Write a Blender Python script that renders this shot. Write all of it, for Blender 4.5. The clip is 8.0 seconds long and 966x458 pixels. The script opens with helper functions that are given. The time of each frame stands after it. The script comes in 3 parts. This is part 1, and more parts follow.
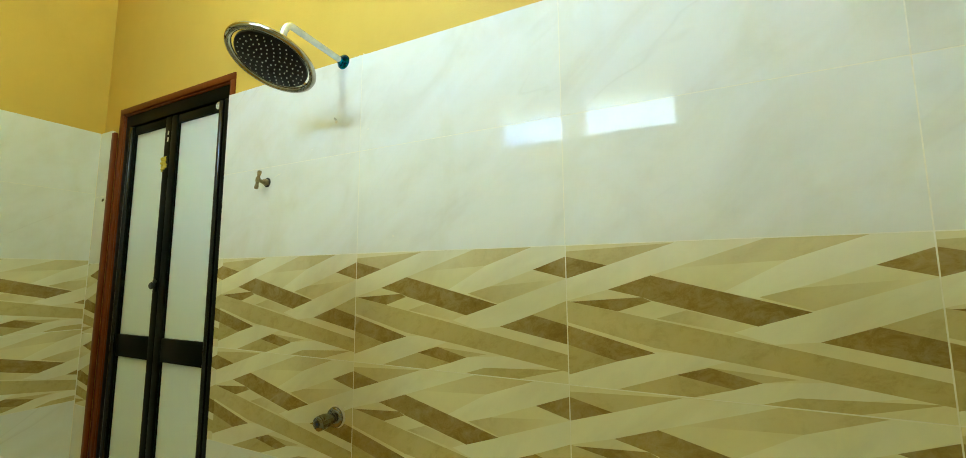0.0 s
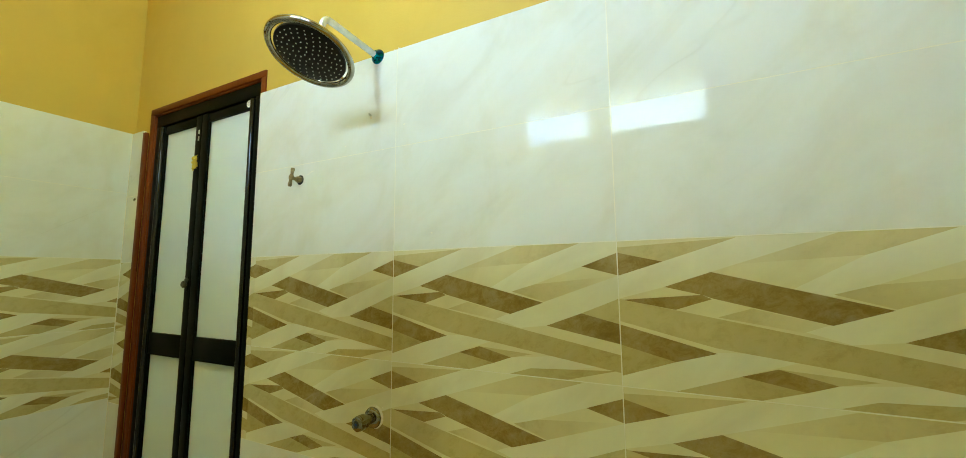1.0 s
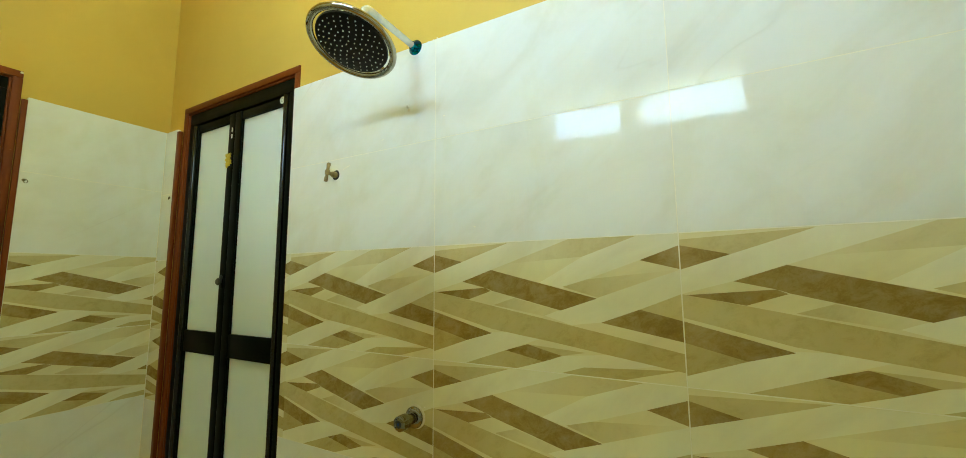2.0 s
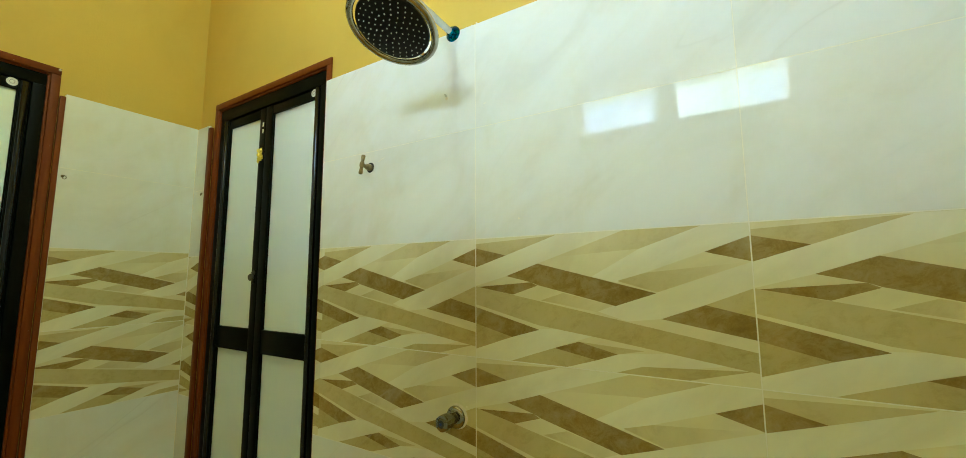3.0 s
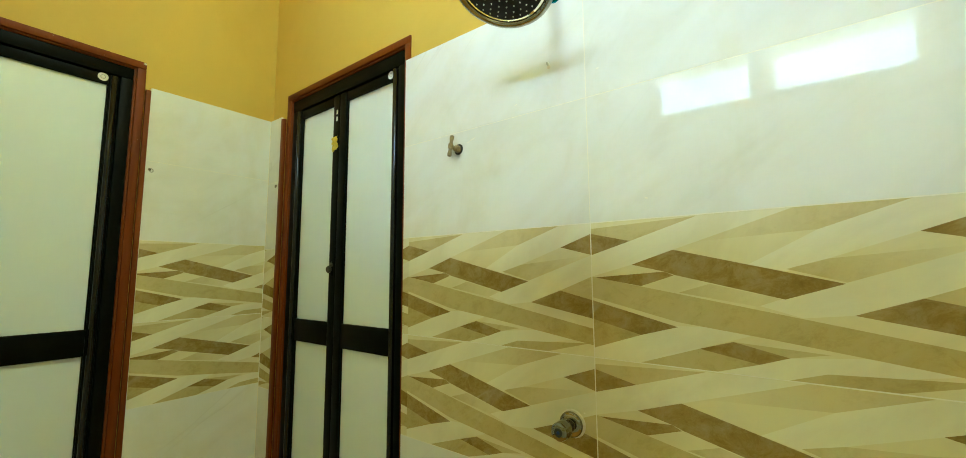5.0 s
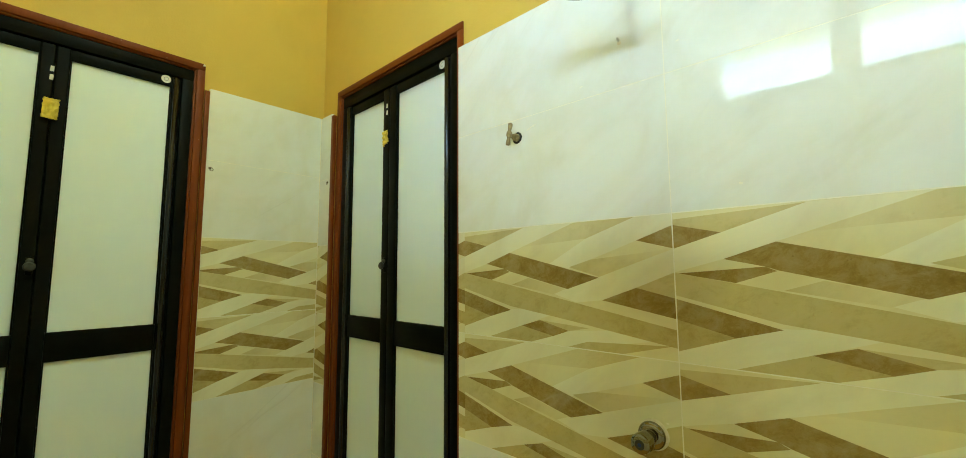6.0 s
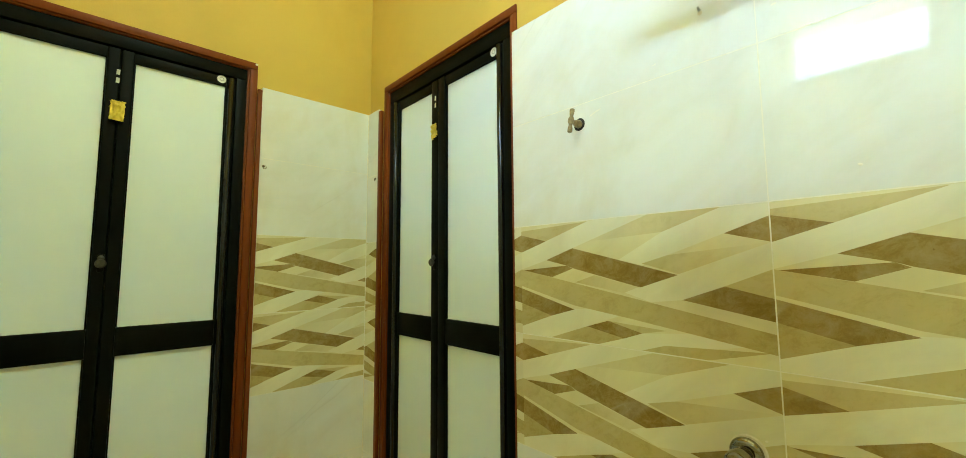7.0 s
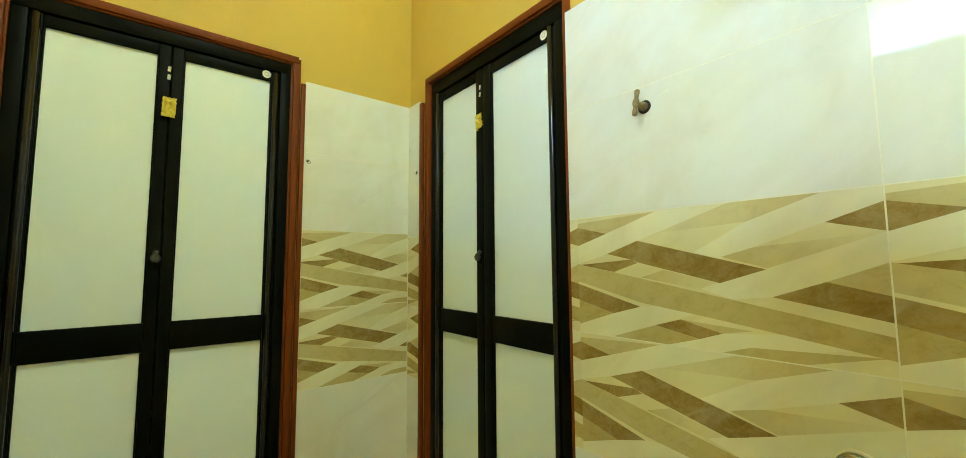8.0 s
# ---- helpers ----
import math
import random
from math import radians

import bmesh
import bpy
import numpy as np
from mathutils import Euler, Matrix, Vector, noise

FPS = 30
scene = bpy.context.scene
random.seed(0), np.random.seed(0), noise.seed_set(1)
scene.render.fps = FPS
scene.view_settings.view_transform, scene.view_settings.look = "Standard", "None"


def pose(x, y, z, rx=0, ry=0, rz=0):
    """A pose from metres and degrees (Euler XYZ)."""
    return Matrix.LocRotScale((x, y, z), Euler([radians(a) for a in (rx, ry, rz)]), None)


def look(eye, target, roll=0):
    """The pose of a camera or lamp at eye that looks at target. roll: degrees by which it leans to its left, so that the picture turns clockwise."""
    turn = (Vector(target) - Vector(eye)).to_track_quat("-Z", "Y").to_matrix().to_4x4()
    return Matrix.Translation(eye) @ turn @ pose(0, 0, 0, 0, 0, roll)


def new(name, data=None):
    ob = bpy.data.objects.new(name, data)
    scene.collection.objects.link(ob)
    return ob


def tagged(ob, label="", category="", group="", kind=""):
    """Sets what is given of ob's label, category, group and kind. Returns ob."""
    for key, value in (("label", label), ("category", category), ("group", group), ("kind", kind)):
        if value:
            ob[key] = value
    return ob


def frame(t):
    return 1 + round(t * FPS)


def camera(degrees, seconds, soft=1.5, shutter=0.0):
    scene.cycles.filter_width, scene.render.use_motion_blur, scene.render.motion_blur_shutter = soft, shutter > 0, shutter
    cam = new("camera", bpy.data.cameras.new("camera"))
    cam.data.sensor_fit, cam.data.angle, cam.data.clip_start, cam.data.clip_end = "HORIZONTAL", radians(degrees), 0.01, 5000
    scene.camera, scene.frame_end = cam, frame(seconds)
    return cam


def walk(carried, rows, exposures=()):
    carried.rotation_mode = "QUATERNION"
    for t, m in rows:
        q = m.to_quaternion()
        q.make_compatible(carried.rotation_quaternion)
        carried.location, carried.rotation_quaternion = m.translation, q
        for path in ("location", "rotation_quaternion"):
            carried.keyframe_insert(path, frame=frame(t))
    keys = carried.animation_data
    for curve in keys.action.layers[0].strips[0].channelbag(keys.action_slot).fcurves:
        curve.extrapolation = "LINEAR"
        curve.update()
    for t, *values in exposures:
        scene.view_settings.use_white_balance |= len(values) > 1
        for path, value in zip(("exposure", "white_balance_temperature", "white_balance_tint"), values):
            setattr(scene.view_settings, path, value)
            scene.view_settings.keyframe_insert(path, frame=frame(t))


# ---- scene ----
# The world: x along the shower wall, y into it, z up. Shower wall tiles face y = 0.
cam = camera(98.7, 8.0, soft=0.85)
PATH = [
    (0, (0.836, -0.912, 1.432), (-0.022, 0.88, 1.66), -0.4),
    (0.5, (0.796, -0.915, 1.429), (-0.086, 0.865, 1.659), -0.4),
    (1, (0.753, -0.918, 1.425), (-0.155, 0.849, 1.656), -0.4),
    (1.5, (0.709, -0.919, 1.418), (-0.228, 0.832, 1.653), -0.4),
    (3, (0.581, -0.909, 1.4), (-0.459, 0.784, 1.632), -0.3),
    (3.5, (0.534, -0.91, 1.396), (-0.529, 0.768, 1.624), -0.3),
    (4, (0.485, -0.904, 1.396), (-0.616, 0.751, 1.614), -0.4),
    (4.5, (0.428, -0.905, 1.391), (-0.715, 0.722, 1.606), -0.4),
    (6, (0.285, -0.889, 1.385), (-1.057, 0.581, 1.583), -0.4),
    (6.5, (0.244, -0.885, 1.387), (-1.164, 0.522, 1.576), -0.5),
    (7, (0.198, -0.883, 1.384), (-1.269, 0.463, 1.57), -0.4),
    (7.5, (0.152, -0.885, 1.381), (-1.368, 0.403, 1.561), -0.4),
    (8, (0.11, -0.897, 1.379), (-1.446, 0.347, 1.549), -0.4),
]
walk(cam, [(t, look(eye, target, roll)) for t, eye, target, roll in PATH],
     exposures=((0.0, 3.42, 5700, -25), (1.5, 3.36, 5700, -25), (3.5, 3.32, 5700, -25), (4.5, 3.52, 5700, -25), (6.0, 3.56, 5700, -25), (6.5, 3.76, 5700, -25), (7.0, 3.78, 5700, -25), (8.0, 3.78, 5700, -25)))

# ---- world and light ----
world = bpy.data.worlds.new("world")
scene.world = world
world.use_nodes = True
wn = world.node_tree
sky = wn.nodes.new("ShaderNodeTexSky")
sky.sky_type, sky.sun_disc = "NISHITA", False
sky.sun_elevation, sky.sun_rotation = radians(52), radians(102)
wn.links.new(sky.outputs[0], wn.nodes["Background"].inputs[0])
wn.nodes["Background"].inputs[1].default_value = 0.15

# sun over the yard outside; it does not reach into the windows
sun = new("sun", bpy.data.lights.new("sun", "SUN"))
sun.data.energy, sun.data.angle, sun.data.color = 5.0, radians(0.5), (1.0, 0.95, 0.88)
sun.matrix_basis = pose(0, 0, 12, 0, 38, -12)

LAMP_STRENGTH = 14.0
LAMP_COLOUR = (0.98, 0.985, 0.85, 1)
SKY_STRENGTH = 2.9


# ---- materials ----
def material(name, rough=0.5, metal=0.0, colour=(0.8, 0.8, 0.8)):
    m = bpy.data.materials.new(name)
    m.use_nodes = True
    b = m.node_tree.nodes["Principled BSDF"]
    b.inputs["Base Color"].default_value = (*colour, 1)
    b.inputs["Roughness"].default_value = rough
    b.inputs["Metallic"].default_value = metal
    return m, m.node_tree, b


def node(tree, kind, **inputs):
    n = tree.nodes.new(kind)
    for key, value in inputs.items():
        n.inputs[key.replace("_", " ")].default_value = value
    return n


def mix(tree, a, b, factor, blend="MIX"):
    n = tree.nodes.new("ShaderNodeMix")
    n.data_type, n.blend_type = "RGBA", blend
    for socket, value in ((n.inputs[6], a), (n.inputs[7], b), (n.inputs[0], factor)):
        if hasattr(value, "is_linked"):
            tree.links.new(value, socket)
        else:
            socket.default_value = value
    return n.outputs[2]


def ramp(tree, source, stops):
    n = tree.nodes.new("ShaderNodeValToRGB")
    tree.links.new(source, n.inputs[0])
    el = n.color_ramp.elements
    while len(el) < len(stops):
        el.new(0.5)
    for e, (p, c) in zip(el, stops):
        e.position, e.color = p, (c if len(c) == 4 else (*c, 1)) if isinstance(c, tuple) else (c, c, c, 1)
    return n.outputs[0]


def place(tree, shift=0.0, turn=(0, 0, 0), size=(1, 1, 1)):
    """World position, shifted at random from object to object, turned and scaled."""
    geo = tree.nodes.new("ShaderNodeNewGeometry")
    out = geo.outputs["Position"]
    if shift:
        info = tree.nodes.new("ShaderNodeObjectInfo")
        mul = tree.nodes.new("ShaderNodeMath")
        mul.operation = "MULTIPLY"
        mul.inputs[1].default_value = shift
        tree.links.new(info.outputs["Random"], mul.inputs[0])
        add = tree.nodes.new("ShaderNodeVectorMath")
        tree.links.new(out, add.inputs[0])
        tree.links.new(mul.outputs[0], add.inputs[1])
        out = add.outputs[0]
    for key, value in (("Rotation", [radians(a) for a in turn]), ("Scale", size)):
        mp = tree.nodes.new("ShaderNodeMapping")
        mp.inputs[key].default_value = value
        tree.links.new(out, mp.inputs[0])
        out = mp.outputs[0]
    return out


def noise_tex(tree, vector, scale, detail=4.0, rough=0.55, distort=0.0):
    n = node(tree, "ShaderNodeTexNoise", Scale=scale, Detail=detail, Roughness=rough, Distortion=distort)
    tree.links.new(vector, n.inputs["Vector"])
    return n.outputs[0]


def bump(tree, bsdf, height, strength, distance=0.001):
    n = node(tree, "ShaderNodeBump", Strength=strength, Distance=distance)
    tree.links.new(height, n.inputs["Height"])
    tree.links.new(n.outputs[0], bsdf.inputs["Normal"])


def marble_material(name, printed):
    """Glazed cream wall tile with faint cloudy veins; the printed kind takes its strips from the mesh's colours."""
    m, t, b = material(name, 0.07)
    b.inputs["IOR"].default_value = 1.5
    b.inputs["Specular IOR Level"].default_value = 0.18
    v = place(t, 7.0, (-33, 33, 0), (1.0, 1.0, 2.8))
    cloud = noise_tex(t, v, 3.2, 5.0, 0.6, 0.7)
    veins = noise_tex(t, place(t, 7.0, (-33, 33, 0), (0.55, 0.55, 2.8)), 1.3, 3.5, 0.5, 0.35)
    line = ramp(t, veins, ((0.491, 0.0), (0.5, 1.0), (0.505, 0.0)))
    patch = noise_tex(t, place(t, 3.0), 2.6, 2.0)
    line = mix(t, (0, 0, 0, 1), line, ramp(t, patch, ((0.48, 0.0), (0.66, 0.24))))
    if printed:
        at = t.nodes.new("ShaderNodeAttribute")
        at.attribute_name = "print"
        base = at.outputs["Color"]
        grain = noise_tex(t, place(t, 7.0, (-20, 20, 0), (1, 1, 1.4)), 24.0, 9.0, 0.78, 0.4)
        pits = noise_tex(t, place(t, 5.0), 120.0, 4.0, 0.7)
        worn = mix(t, base, (0.70, 0.63, 0.52, 1), 1.0, "MULTIPLY")
        pale = mix(t, base, (0.64, 0.56, 0.38, 1), 0.36)
        rich = mix(t, mix(t, base, pale, ramp(t, grain, ((0.48, 0.0), (0.68, 0.75)))), worn, ramp(t, grain, ((0.34, 0.75), (0.5, 0.0))))
        rich = mix(t, rich, worn, ramp(t, pits, ((0.66, 0.0), (0.74, 0.8))))
        rich = mix(t, rich, (0.68, 0.62, 0.46, 1), line)
        base = mix(t, base, rich, at.outputs["Alpha"])
        base = mix(t, base, mix(t, base, (0.86, 0.83, 0.76, 1), 1.0, "MULTIPLY"), ramp(t, cloud, ((0.36, 0.7), (0.6, 0.0))))
    else:
        base = ramp(t, cloud, ((0.26, (0.755, 0.745, 0.65)), (0.44, (0.805, 0.80, 0.72)), (0.62, (0.83, 0.835, 0.775))))
        base = mix(t, base, (0.47, 0.43, 0.32, 1), line)
        stain = noise_tex(t, place(t, 0.0, (0, 0, 0), (1, 1, 0.55)), 4.5, 6.0, 0.6, 0.4)
        base = mix(t, base, mix(t, base, (0.93, 0.91, 0.82, 1), 1.0, "MULTIPLY"), ramp(t, stain, ((0.5, 0.0), (0.75, 1.0))))
    t.links.new(base, b.inputs["Base Color"])
    t.links.new(ramp(t, noise_tex(t, place(t), 6.0, 4.0), ((0.3, 0.003), (0.7, 0.012))), b.inputs["Roughness"])
    bump(t, b, noise_tex(t, place(t, 2.0), 7.0, 2.0), 0.05, 0.002)
    return m


def paint_material(name, colour, stain, rough=0.55):
    m, t, b = material(name, rough)
    b.inputs["Specular IOR Level"].default_value = 0.25
    n = noise_tex(t, place(t), 2.3, 6.0, 0.65, 0.4)
    f = noise_tex(t, place(t), 160.0, 3.0)
    t.links.new(mix(t, (*colour, 1), (*stain, 1), ramp(t, n, ((0.42, 0.0), (0.75, 0.55)))), b.inputs["Base Color"])
    big = noise_tex(t, place(t), 28.0, 5.0, 0.6)
    bump(t, b, mix(t, f, big, 0.5), 0.35, 0.003)
    return m


def wood_paint_material(name):
    m, t, b = material(name, 0.5)
    b.inputs["Specular IOR Level"].default_value = 0.15
    g = noise_tex(t, place(t, 2.0, (0, 0, 0), (22, 22, 1.2)), 4.0, 5.0, 0.6, 0.3)
    d = noise_tex(t, place(t), 9.0, 5.0)
    base = ramp(t, g, ((0.3, (0.150, 0.034, 0.004)), (0.55, (0.165, 0.039, 0.005)), (0.75, (0.185, 0.046, 0.006))))
    chips = ramp(t, noise_tex(t, place(t), 95.0, 4.0), ((0.73, 0.0), (0.77, 0.5)))
    base = mix(t, base, (0.62, 0.5, 0.36, 1), chips)
    base = mix(t, base, (0.12, 0.035, 0.015, 1), ramp(t, d, ((0.5, 0.0), (0.75, 0.5))))
    t.links.new(base, b.inputs["Base Color"])
    bump(t, b, g, 0.1, 0.002)
    return m


def simple_material(name, colour, second, rough, metal=0.0, scale=40.0, strength=0.1, spread=(0.4, 0.7)):
    m, t, b = material(name, rough, metal, colour)
    n = noise_tex(t, place(t), scale, 5.0, 0.6)
    t.links.new(mix(t, (*colour, 1), (*second, 1), ramp(t, n, ((spread[0], 0.0), (spread[1], 1.0)))), b.inputs["Base Color"])
    r = ramp(t, noise_tex(t, place(t), scale * 0.4, 3.0), ((0.3, max(0.02, rough * 0.75)), (0.7, min(1.0, rough * 1.3))))
    t.links.new(r, b.inputs["Roughness"])
    bump(t, b, n, strength, 0.001)
    return m


PLAIN_TILE = marble_material("cream_marble_tile", False)
PRINT_TILE = marble_material("woven_strip_tile", True)
GROUT = simple_material("grout", (0.89, 0.86, 0.72), (0.81, 0.77, 0.60), 0.85, 0.0, 60.0, 0.4)
YELLOW = paint_material("yellow_wall_paint", (0.63, 0.445, 0.085), (0.55, 0.365, 0.055))
WHITE_PAINT = paint_material("ceiling_paint", (0.80, 0.79, 0.74), (0.72, 0.70, 0.62))
# the floor is unseen; this orange is set to bounce warm light onto low walls
FLOOR_TILE = simple_material("floor_tile", (0.70, 0.41, 0.07), (0.60, 0.33, 0.045), 0.4, 0.0, 12.0, 0.2)
BROWN = wood_paint_material("brown_frame_paint")
BLACK_METAL = simple_material("black_aluminium", (0.0030, 0.0036, 0.0020), (0.006, 0.0066, 0.004), 0.42, 0.0, 6.0, 0.0)
BLACK_METAL.node_tree.nodes["Principled BSDF"].inputs["Specular IOR Level"].default_value = 0.06
PANE = simple_material("frosted_panel", (0.82, 0.90, 0.90), (0.80, 0.88, 0.87), 0.36, 0.0, 3.0, 0.0, (0.2, 0.9))
CHROME = simple_material("chrome", (0.50, 0.49, 0.45), (0.36, 0.34, 0.29), 0.08, 1.0, 30.0, 0.02)
DULL_CHROME = simple_material("dull_chrome", (0.30, 0.27, 0.20), (0.16, 0.14, 0.09), 0.2, 1.0, 45.0, 0.06)
DARK_CHROME = simple_material("dark_chrome", (0.34, 0.32, 0.26), (0.2, 0.18, 0.13), 0.1, 1.0, 35.0, 0.03)
RUBBER = simple_material("black_rubber", (0.009, 0.008, 0.006), (0.016, 0.014, 0.01), 0.45, 0.0, 120.0, 0.05)
RUBBER.node_tree.nodes["Principled BSDF"].inputs["Specular IOR Level"].default_value = 0.2
NOZZLE = simple_material("pale_rubber", (0.66, 0.65, 0.57), (0.40, 0.38, 0.31), 0.4, 0.0, 80.0, 0.05)
FILM = simple_material("clear_film_on_pipe", (0.80, 0.83, 0.80), (0.60, 0.64, 0.64), 0.12, 0.55, 35.0, 0.3)
BLUE = simple_material("blue_film", (0.012, 0.30, 0.50), (0.006, 0.05, 0.11), 0.06, 0.85, 75.0, 0.9, (0.42, 0.58))
BLUE_DOT = simple_material("blue_dot", (0.012, 0.04, 0.16), (0.01, 0.03, 0.11), 0.4)
BRASS = simple_material("raw_brass", (0.33, 0.25, 0.10), (0.17, 0.125, 0.05), 0.38, 0.5, 120.0, 0.3)
DULL_DARK = simple_material("worn_dark_metal", (0.07, 0.068, 0.055), (0.04, 0.038, 0.03), 0.35, 0.4, 90.0, 0.1)
TAPE = simple_material("yellow_tape", (0.72, 0.58, 0.06), (0.60, 0.44, 0.04), 0.5, 0.0, 70.0, 0.5)
WHITE_LABEL = simple_material("white_label", (0.78, 0.77, 0.70), (0.68, 0.66, 0.58), 0.5, 0.0, 60.0, 0.1)
LABEL_GREY = simple_material("grey_label_print", (0.42, 0.40, 0.36), (0.36, 0.34, 0.30), 0.6)
SEALANT = simple_material("white_filler", (0.78, 0.73, 0.58), (0.66, 0.58, 0.42), 0.8, 0.0, 80.0, 0.5)
CONCRETE = simple_material("concrete", (0.60, 0.57, 0.51), (0.50, 0.47, 0.41), 0.85, 0.0, 4.0, 0.3)
GLOSS_BLACK = simple_material("gloss_black", (0.006, 0.0055, 0.0045), (0.01, 0.009, 0.007), 0.13, 0.0, 6.0, 0.0)
GAP_SHADE = simple_material("dark_gap", (0.02, 0.016, 0.01), (0.04, 0.03, 0.02), 0.9)


# ---- building helpers ----
def link_mesh(name, bm, mats, parent=None, label="", smooth=False):
    me = bpy.data.meshes.new(name)
    bm.normal_update()
    bm.to_mesh(me)
    bm.free()
    for mt in mats if isinstance(mats, (list, tuple)) else (mats,):
        me.materials.append(mt)
    if smooth:
        for p in me.polygons:
            p.use_smooth = True
        me.set_sharp_from_angle(angle=radians(38))
    ob = new(name, me)
    if parent is not None:
        ob.parent = parent
    if label:
        ob["label"] = label
    return ob


def part(name, bm, mats, parent, label="", smooth=True):
    return link_mesh(name, bm, mats, parent, label, smooth)


def thing(name, m, label, category, group="", kind=""):
    e = new(name)
    e.empty_display_size = 0.05
    e.matrix_basis = m
    return tagged(e, label, category, group, kind)


def box(x0, x1, y0, y1, z0, z1, bevel=0.0, bm=None, segments=2):
    """A box between the limits, its edges rounded."""
    b = bm or bmesh.new()
    vs = [b.verts.new((x, y, z)) for x in (x0, x1) for y in (y0, y1) for z in (z0, z1)]
    fs = [b.faces.new([vs[i] for i in q]) for q in ((0, 1, 3, 2), (4, 6, 7, 5), (0, 4, 5, 1), (2, 3, 7, 6), (0, 2, 6, 4), (1, 5, 7, 3))]
    if bevel:
        es = list({e for f in fs for e in f.edges})
        bmesh.ops.bevel(b, geom=es, offset=bevel, segments=segments, affect="EDGES", profile=0.5)
    return b


def lathe(profile, m=None, steps=40, bm=None):
    """Turns a profile of (radius, height) about z, then places it."""
    b = bm or bmesh.new()
    m = m or Matrix()
    rings = []
    for r, h in profile:
        if r < 1e-6:
            rings.append([b.verts.new(m @ Vector((0, 0, h)))])
        else:
            rings.append([b.verts.new(m @ Vector((r * math.cos(a), r * math.sin(a), h)))
                          for a in (2 * math.pi * k / steps for k in range(steps))])
    for p, q in zip(rings, rings[1:]):
        for k in range(steps):
            j = (k + 1) % steps
            if len(p) == 1 and len(q) == 1:
                continue
            if len(p) == 1:
                b.faces.new((p[0], q[j], q[k]))
            elif len(q) == 1:
                b.faces.new((p[k], p[j], q[0]))
            else:
                b.faces.new((p[k], p[j], q[j], q[k]))
    return b


def tube(points, radius, steps=16, bm=None, caps=True):
    """A round pipe along points; radius may be one number or one for each point."""
    b = bm or bmesh.new()
    pts = [Vector(p) for p in points]
    rad = radius if isinstance(radius, (list, tuple)) else [radius] * len(pts)
    rings, side = [], None
    for i, p in enumerate(pts):
        d = (pts[min(i + 1, len(pts) - 1)] - pts[max(i - 1, 0)]).normalized()
        if side is None:
            side = d.orthogonal().normalized()
        side = (side - d * side.dot(d)).normalized()
        up = d.cross(side)
        rings.append([b.verts.new(p + rad[i] * (math.cos(a) * side + math.sin(a) * up))
                      for a in (2 * math.pi * k / steps for k in range(steps))])
    for p, q in zip(rings, rings[1:]):
        for k in range(steps):
            j = (k + 1) % steps
            b.faces.new((p[k], p[j], q[j], q[k]))
    if caps:
        b.faces.new(list(reversed(rings[0])))
        b.faces.new(rings[-1])
    return b


def along(axis, origin):
    """A pose whose z points along axis."""
    return Matrix.Translation(origin) @ Vector(axis).to_track_quat("Z", "Y").to_matrix().to_4x4()


# ---- the shell ----
NORTH, WEST, SOUTH, EAST = 0.0, -1.55, -1.40, 1.45   # faces of the tiles
TILE_DEPTH, TILE_TOP, CEILING = 0.018, 2.10, 3.60
DOOR_TOP = 2.196
DOOR_B = (-1.430, -0.622)     # along x in the shower wall
DOOR_A = (-1.274, -0.470)     # along y in the side wall
WINDOWS = ((-0.20, 0.245), (0.345, 0.85))
SILL, HEAD = 2.225, 2.545


def shell(name, boxes, mat, label, category):
    b = bmesh.new()
    for q in boxes:
        box(*q, bm=b)
    return tagged(link_mesh(name, b, mat), label, category, kind="structure")


t, d = 0.12, TILE_DEPTH
wall_north = shell("wall_north", (
    (WEST - d, DOOR_B[0], d, d + t, 0, CEILING), (DOOR_B[0], DOOR_B[1], d, d + t, DOOR_TOP, CEILING),
    (DOOR_B[1], EAST + d, d, d + t, 0, CEILING)), YELLOW, "yellow painted wall above cream marble tiles, behind the shower", "wall")
wall_west = shell("wall_west", (
    (WEST - d - t, WEST - d, SOUTH - d, DOOR_A[0], 0, CEILING), (WEST - d - t, WEST - d, DOOR_A[0], DOOR_A[1], DOOR_TOP, CEILING),
    (WEST - d - t, WEST - d, DOOR_A[1], d + t, 0, CEILING)), YELLOW, "yellow painted side wall above cream marble tiles", "wall")
(wa, wb), (wc, wd) = WINDOWS
wall_south = shell("wall_south", (
    (WEST - d - t, wa, SOUTH - d - 0.19, SOUTH - d, 0, CEILING), (wb, wc, SOUTH - d - 0.19, SOUTH - d, SILL, HEAD),
    (wd, EAST + d + t, SOUTH - d - 0.19, SOUTH - d, 0, CEILING), (wa, wd, SOUTH - d - 0.19, SOUTH - d, 0, SILL),
    (wa, wd, SOUTH - d - 0.19, SOUTH - d, HEAD, CEILING)), YELLOW, "yellow painted wall with two high window openings", "wall")
wall_east = shell("wall_east", ((EAST + d, EAST + d + t, SOUTH - d, d + t, 0, CEILING),), YELLOW,
                  "yellow painted end wall above cream marble tiles", "wall")
shell("floor", ((WEST - d - t, EAST + d + t, SOUTH - d - 0.19, d + t, -0.1, 0.0),), FLOOR_TILE, "unseen tiled bathroom floor, orange-brown to bounce warm light up", "floor")
shell("ceiling", ((WEST - d - t, EAST + d + t, SOUTH - d - 0.19, d + t, CEILING, CEILING + 0.1),), WHITE_PAINT, "plain white painted ceiling", "ceiling")

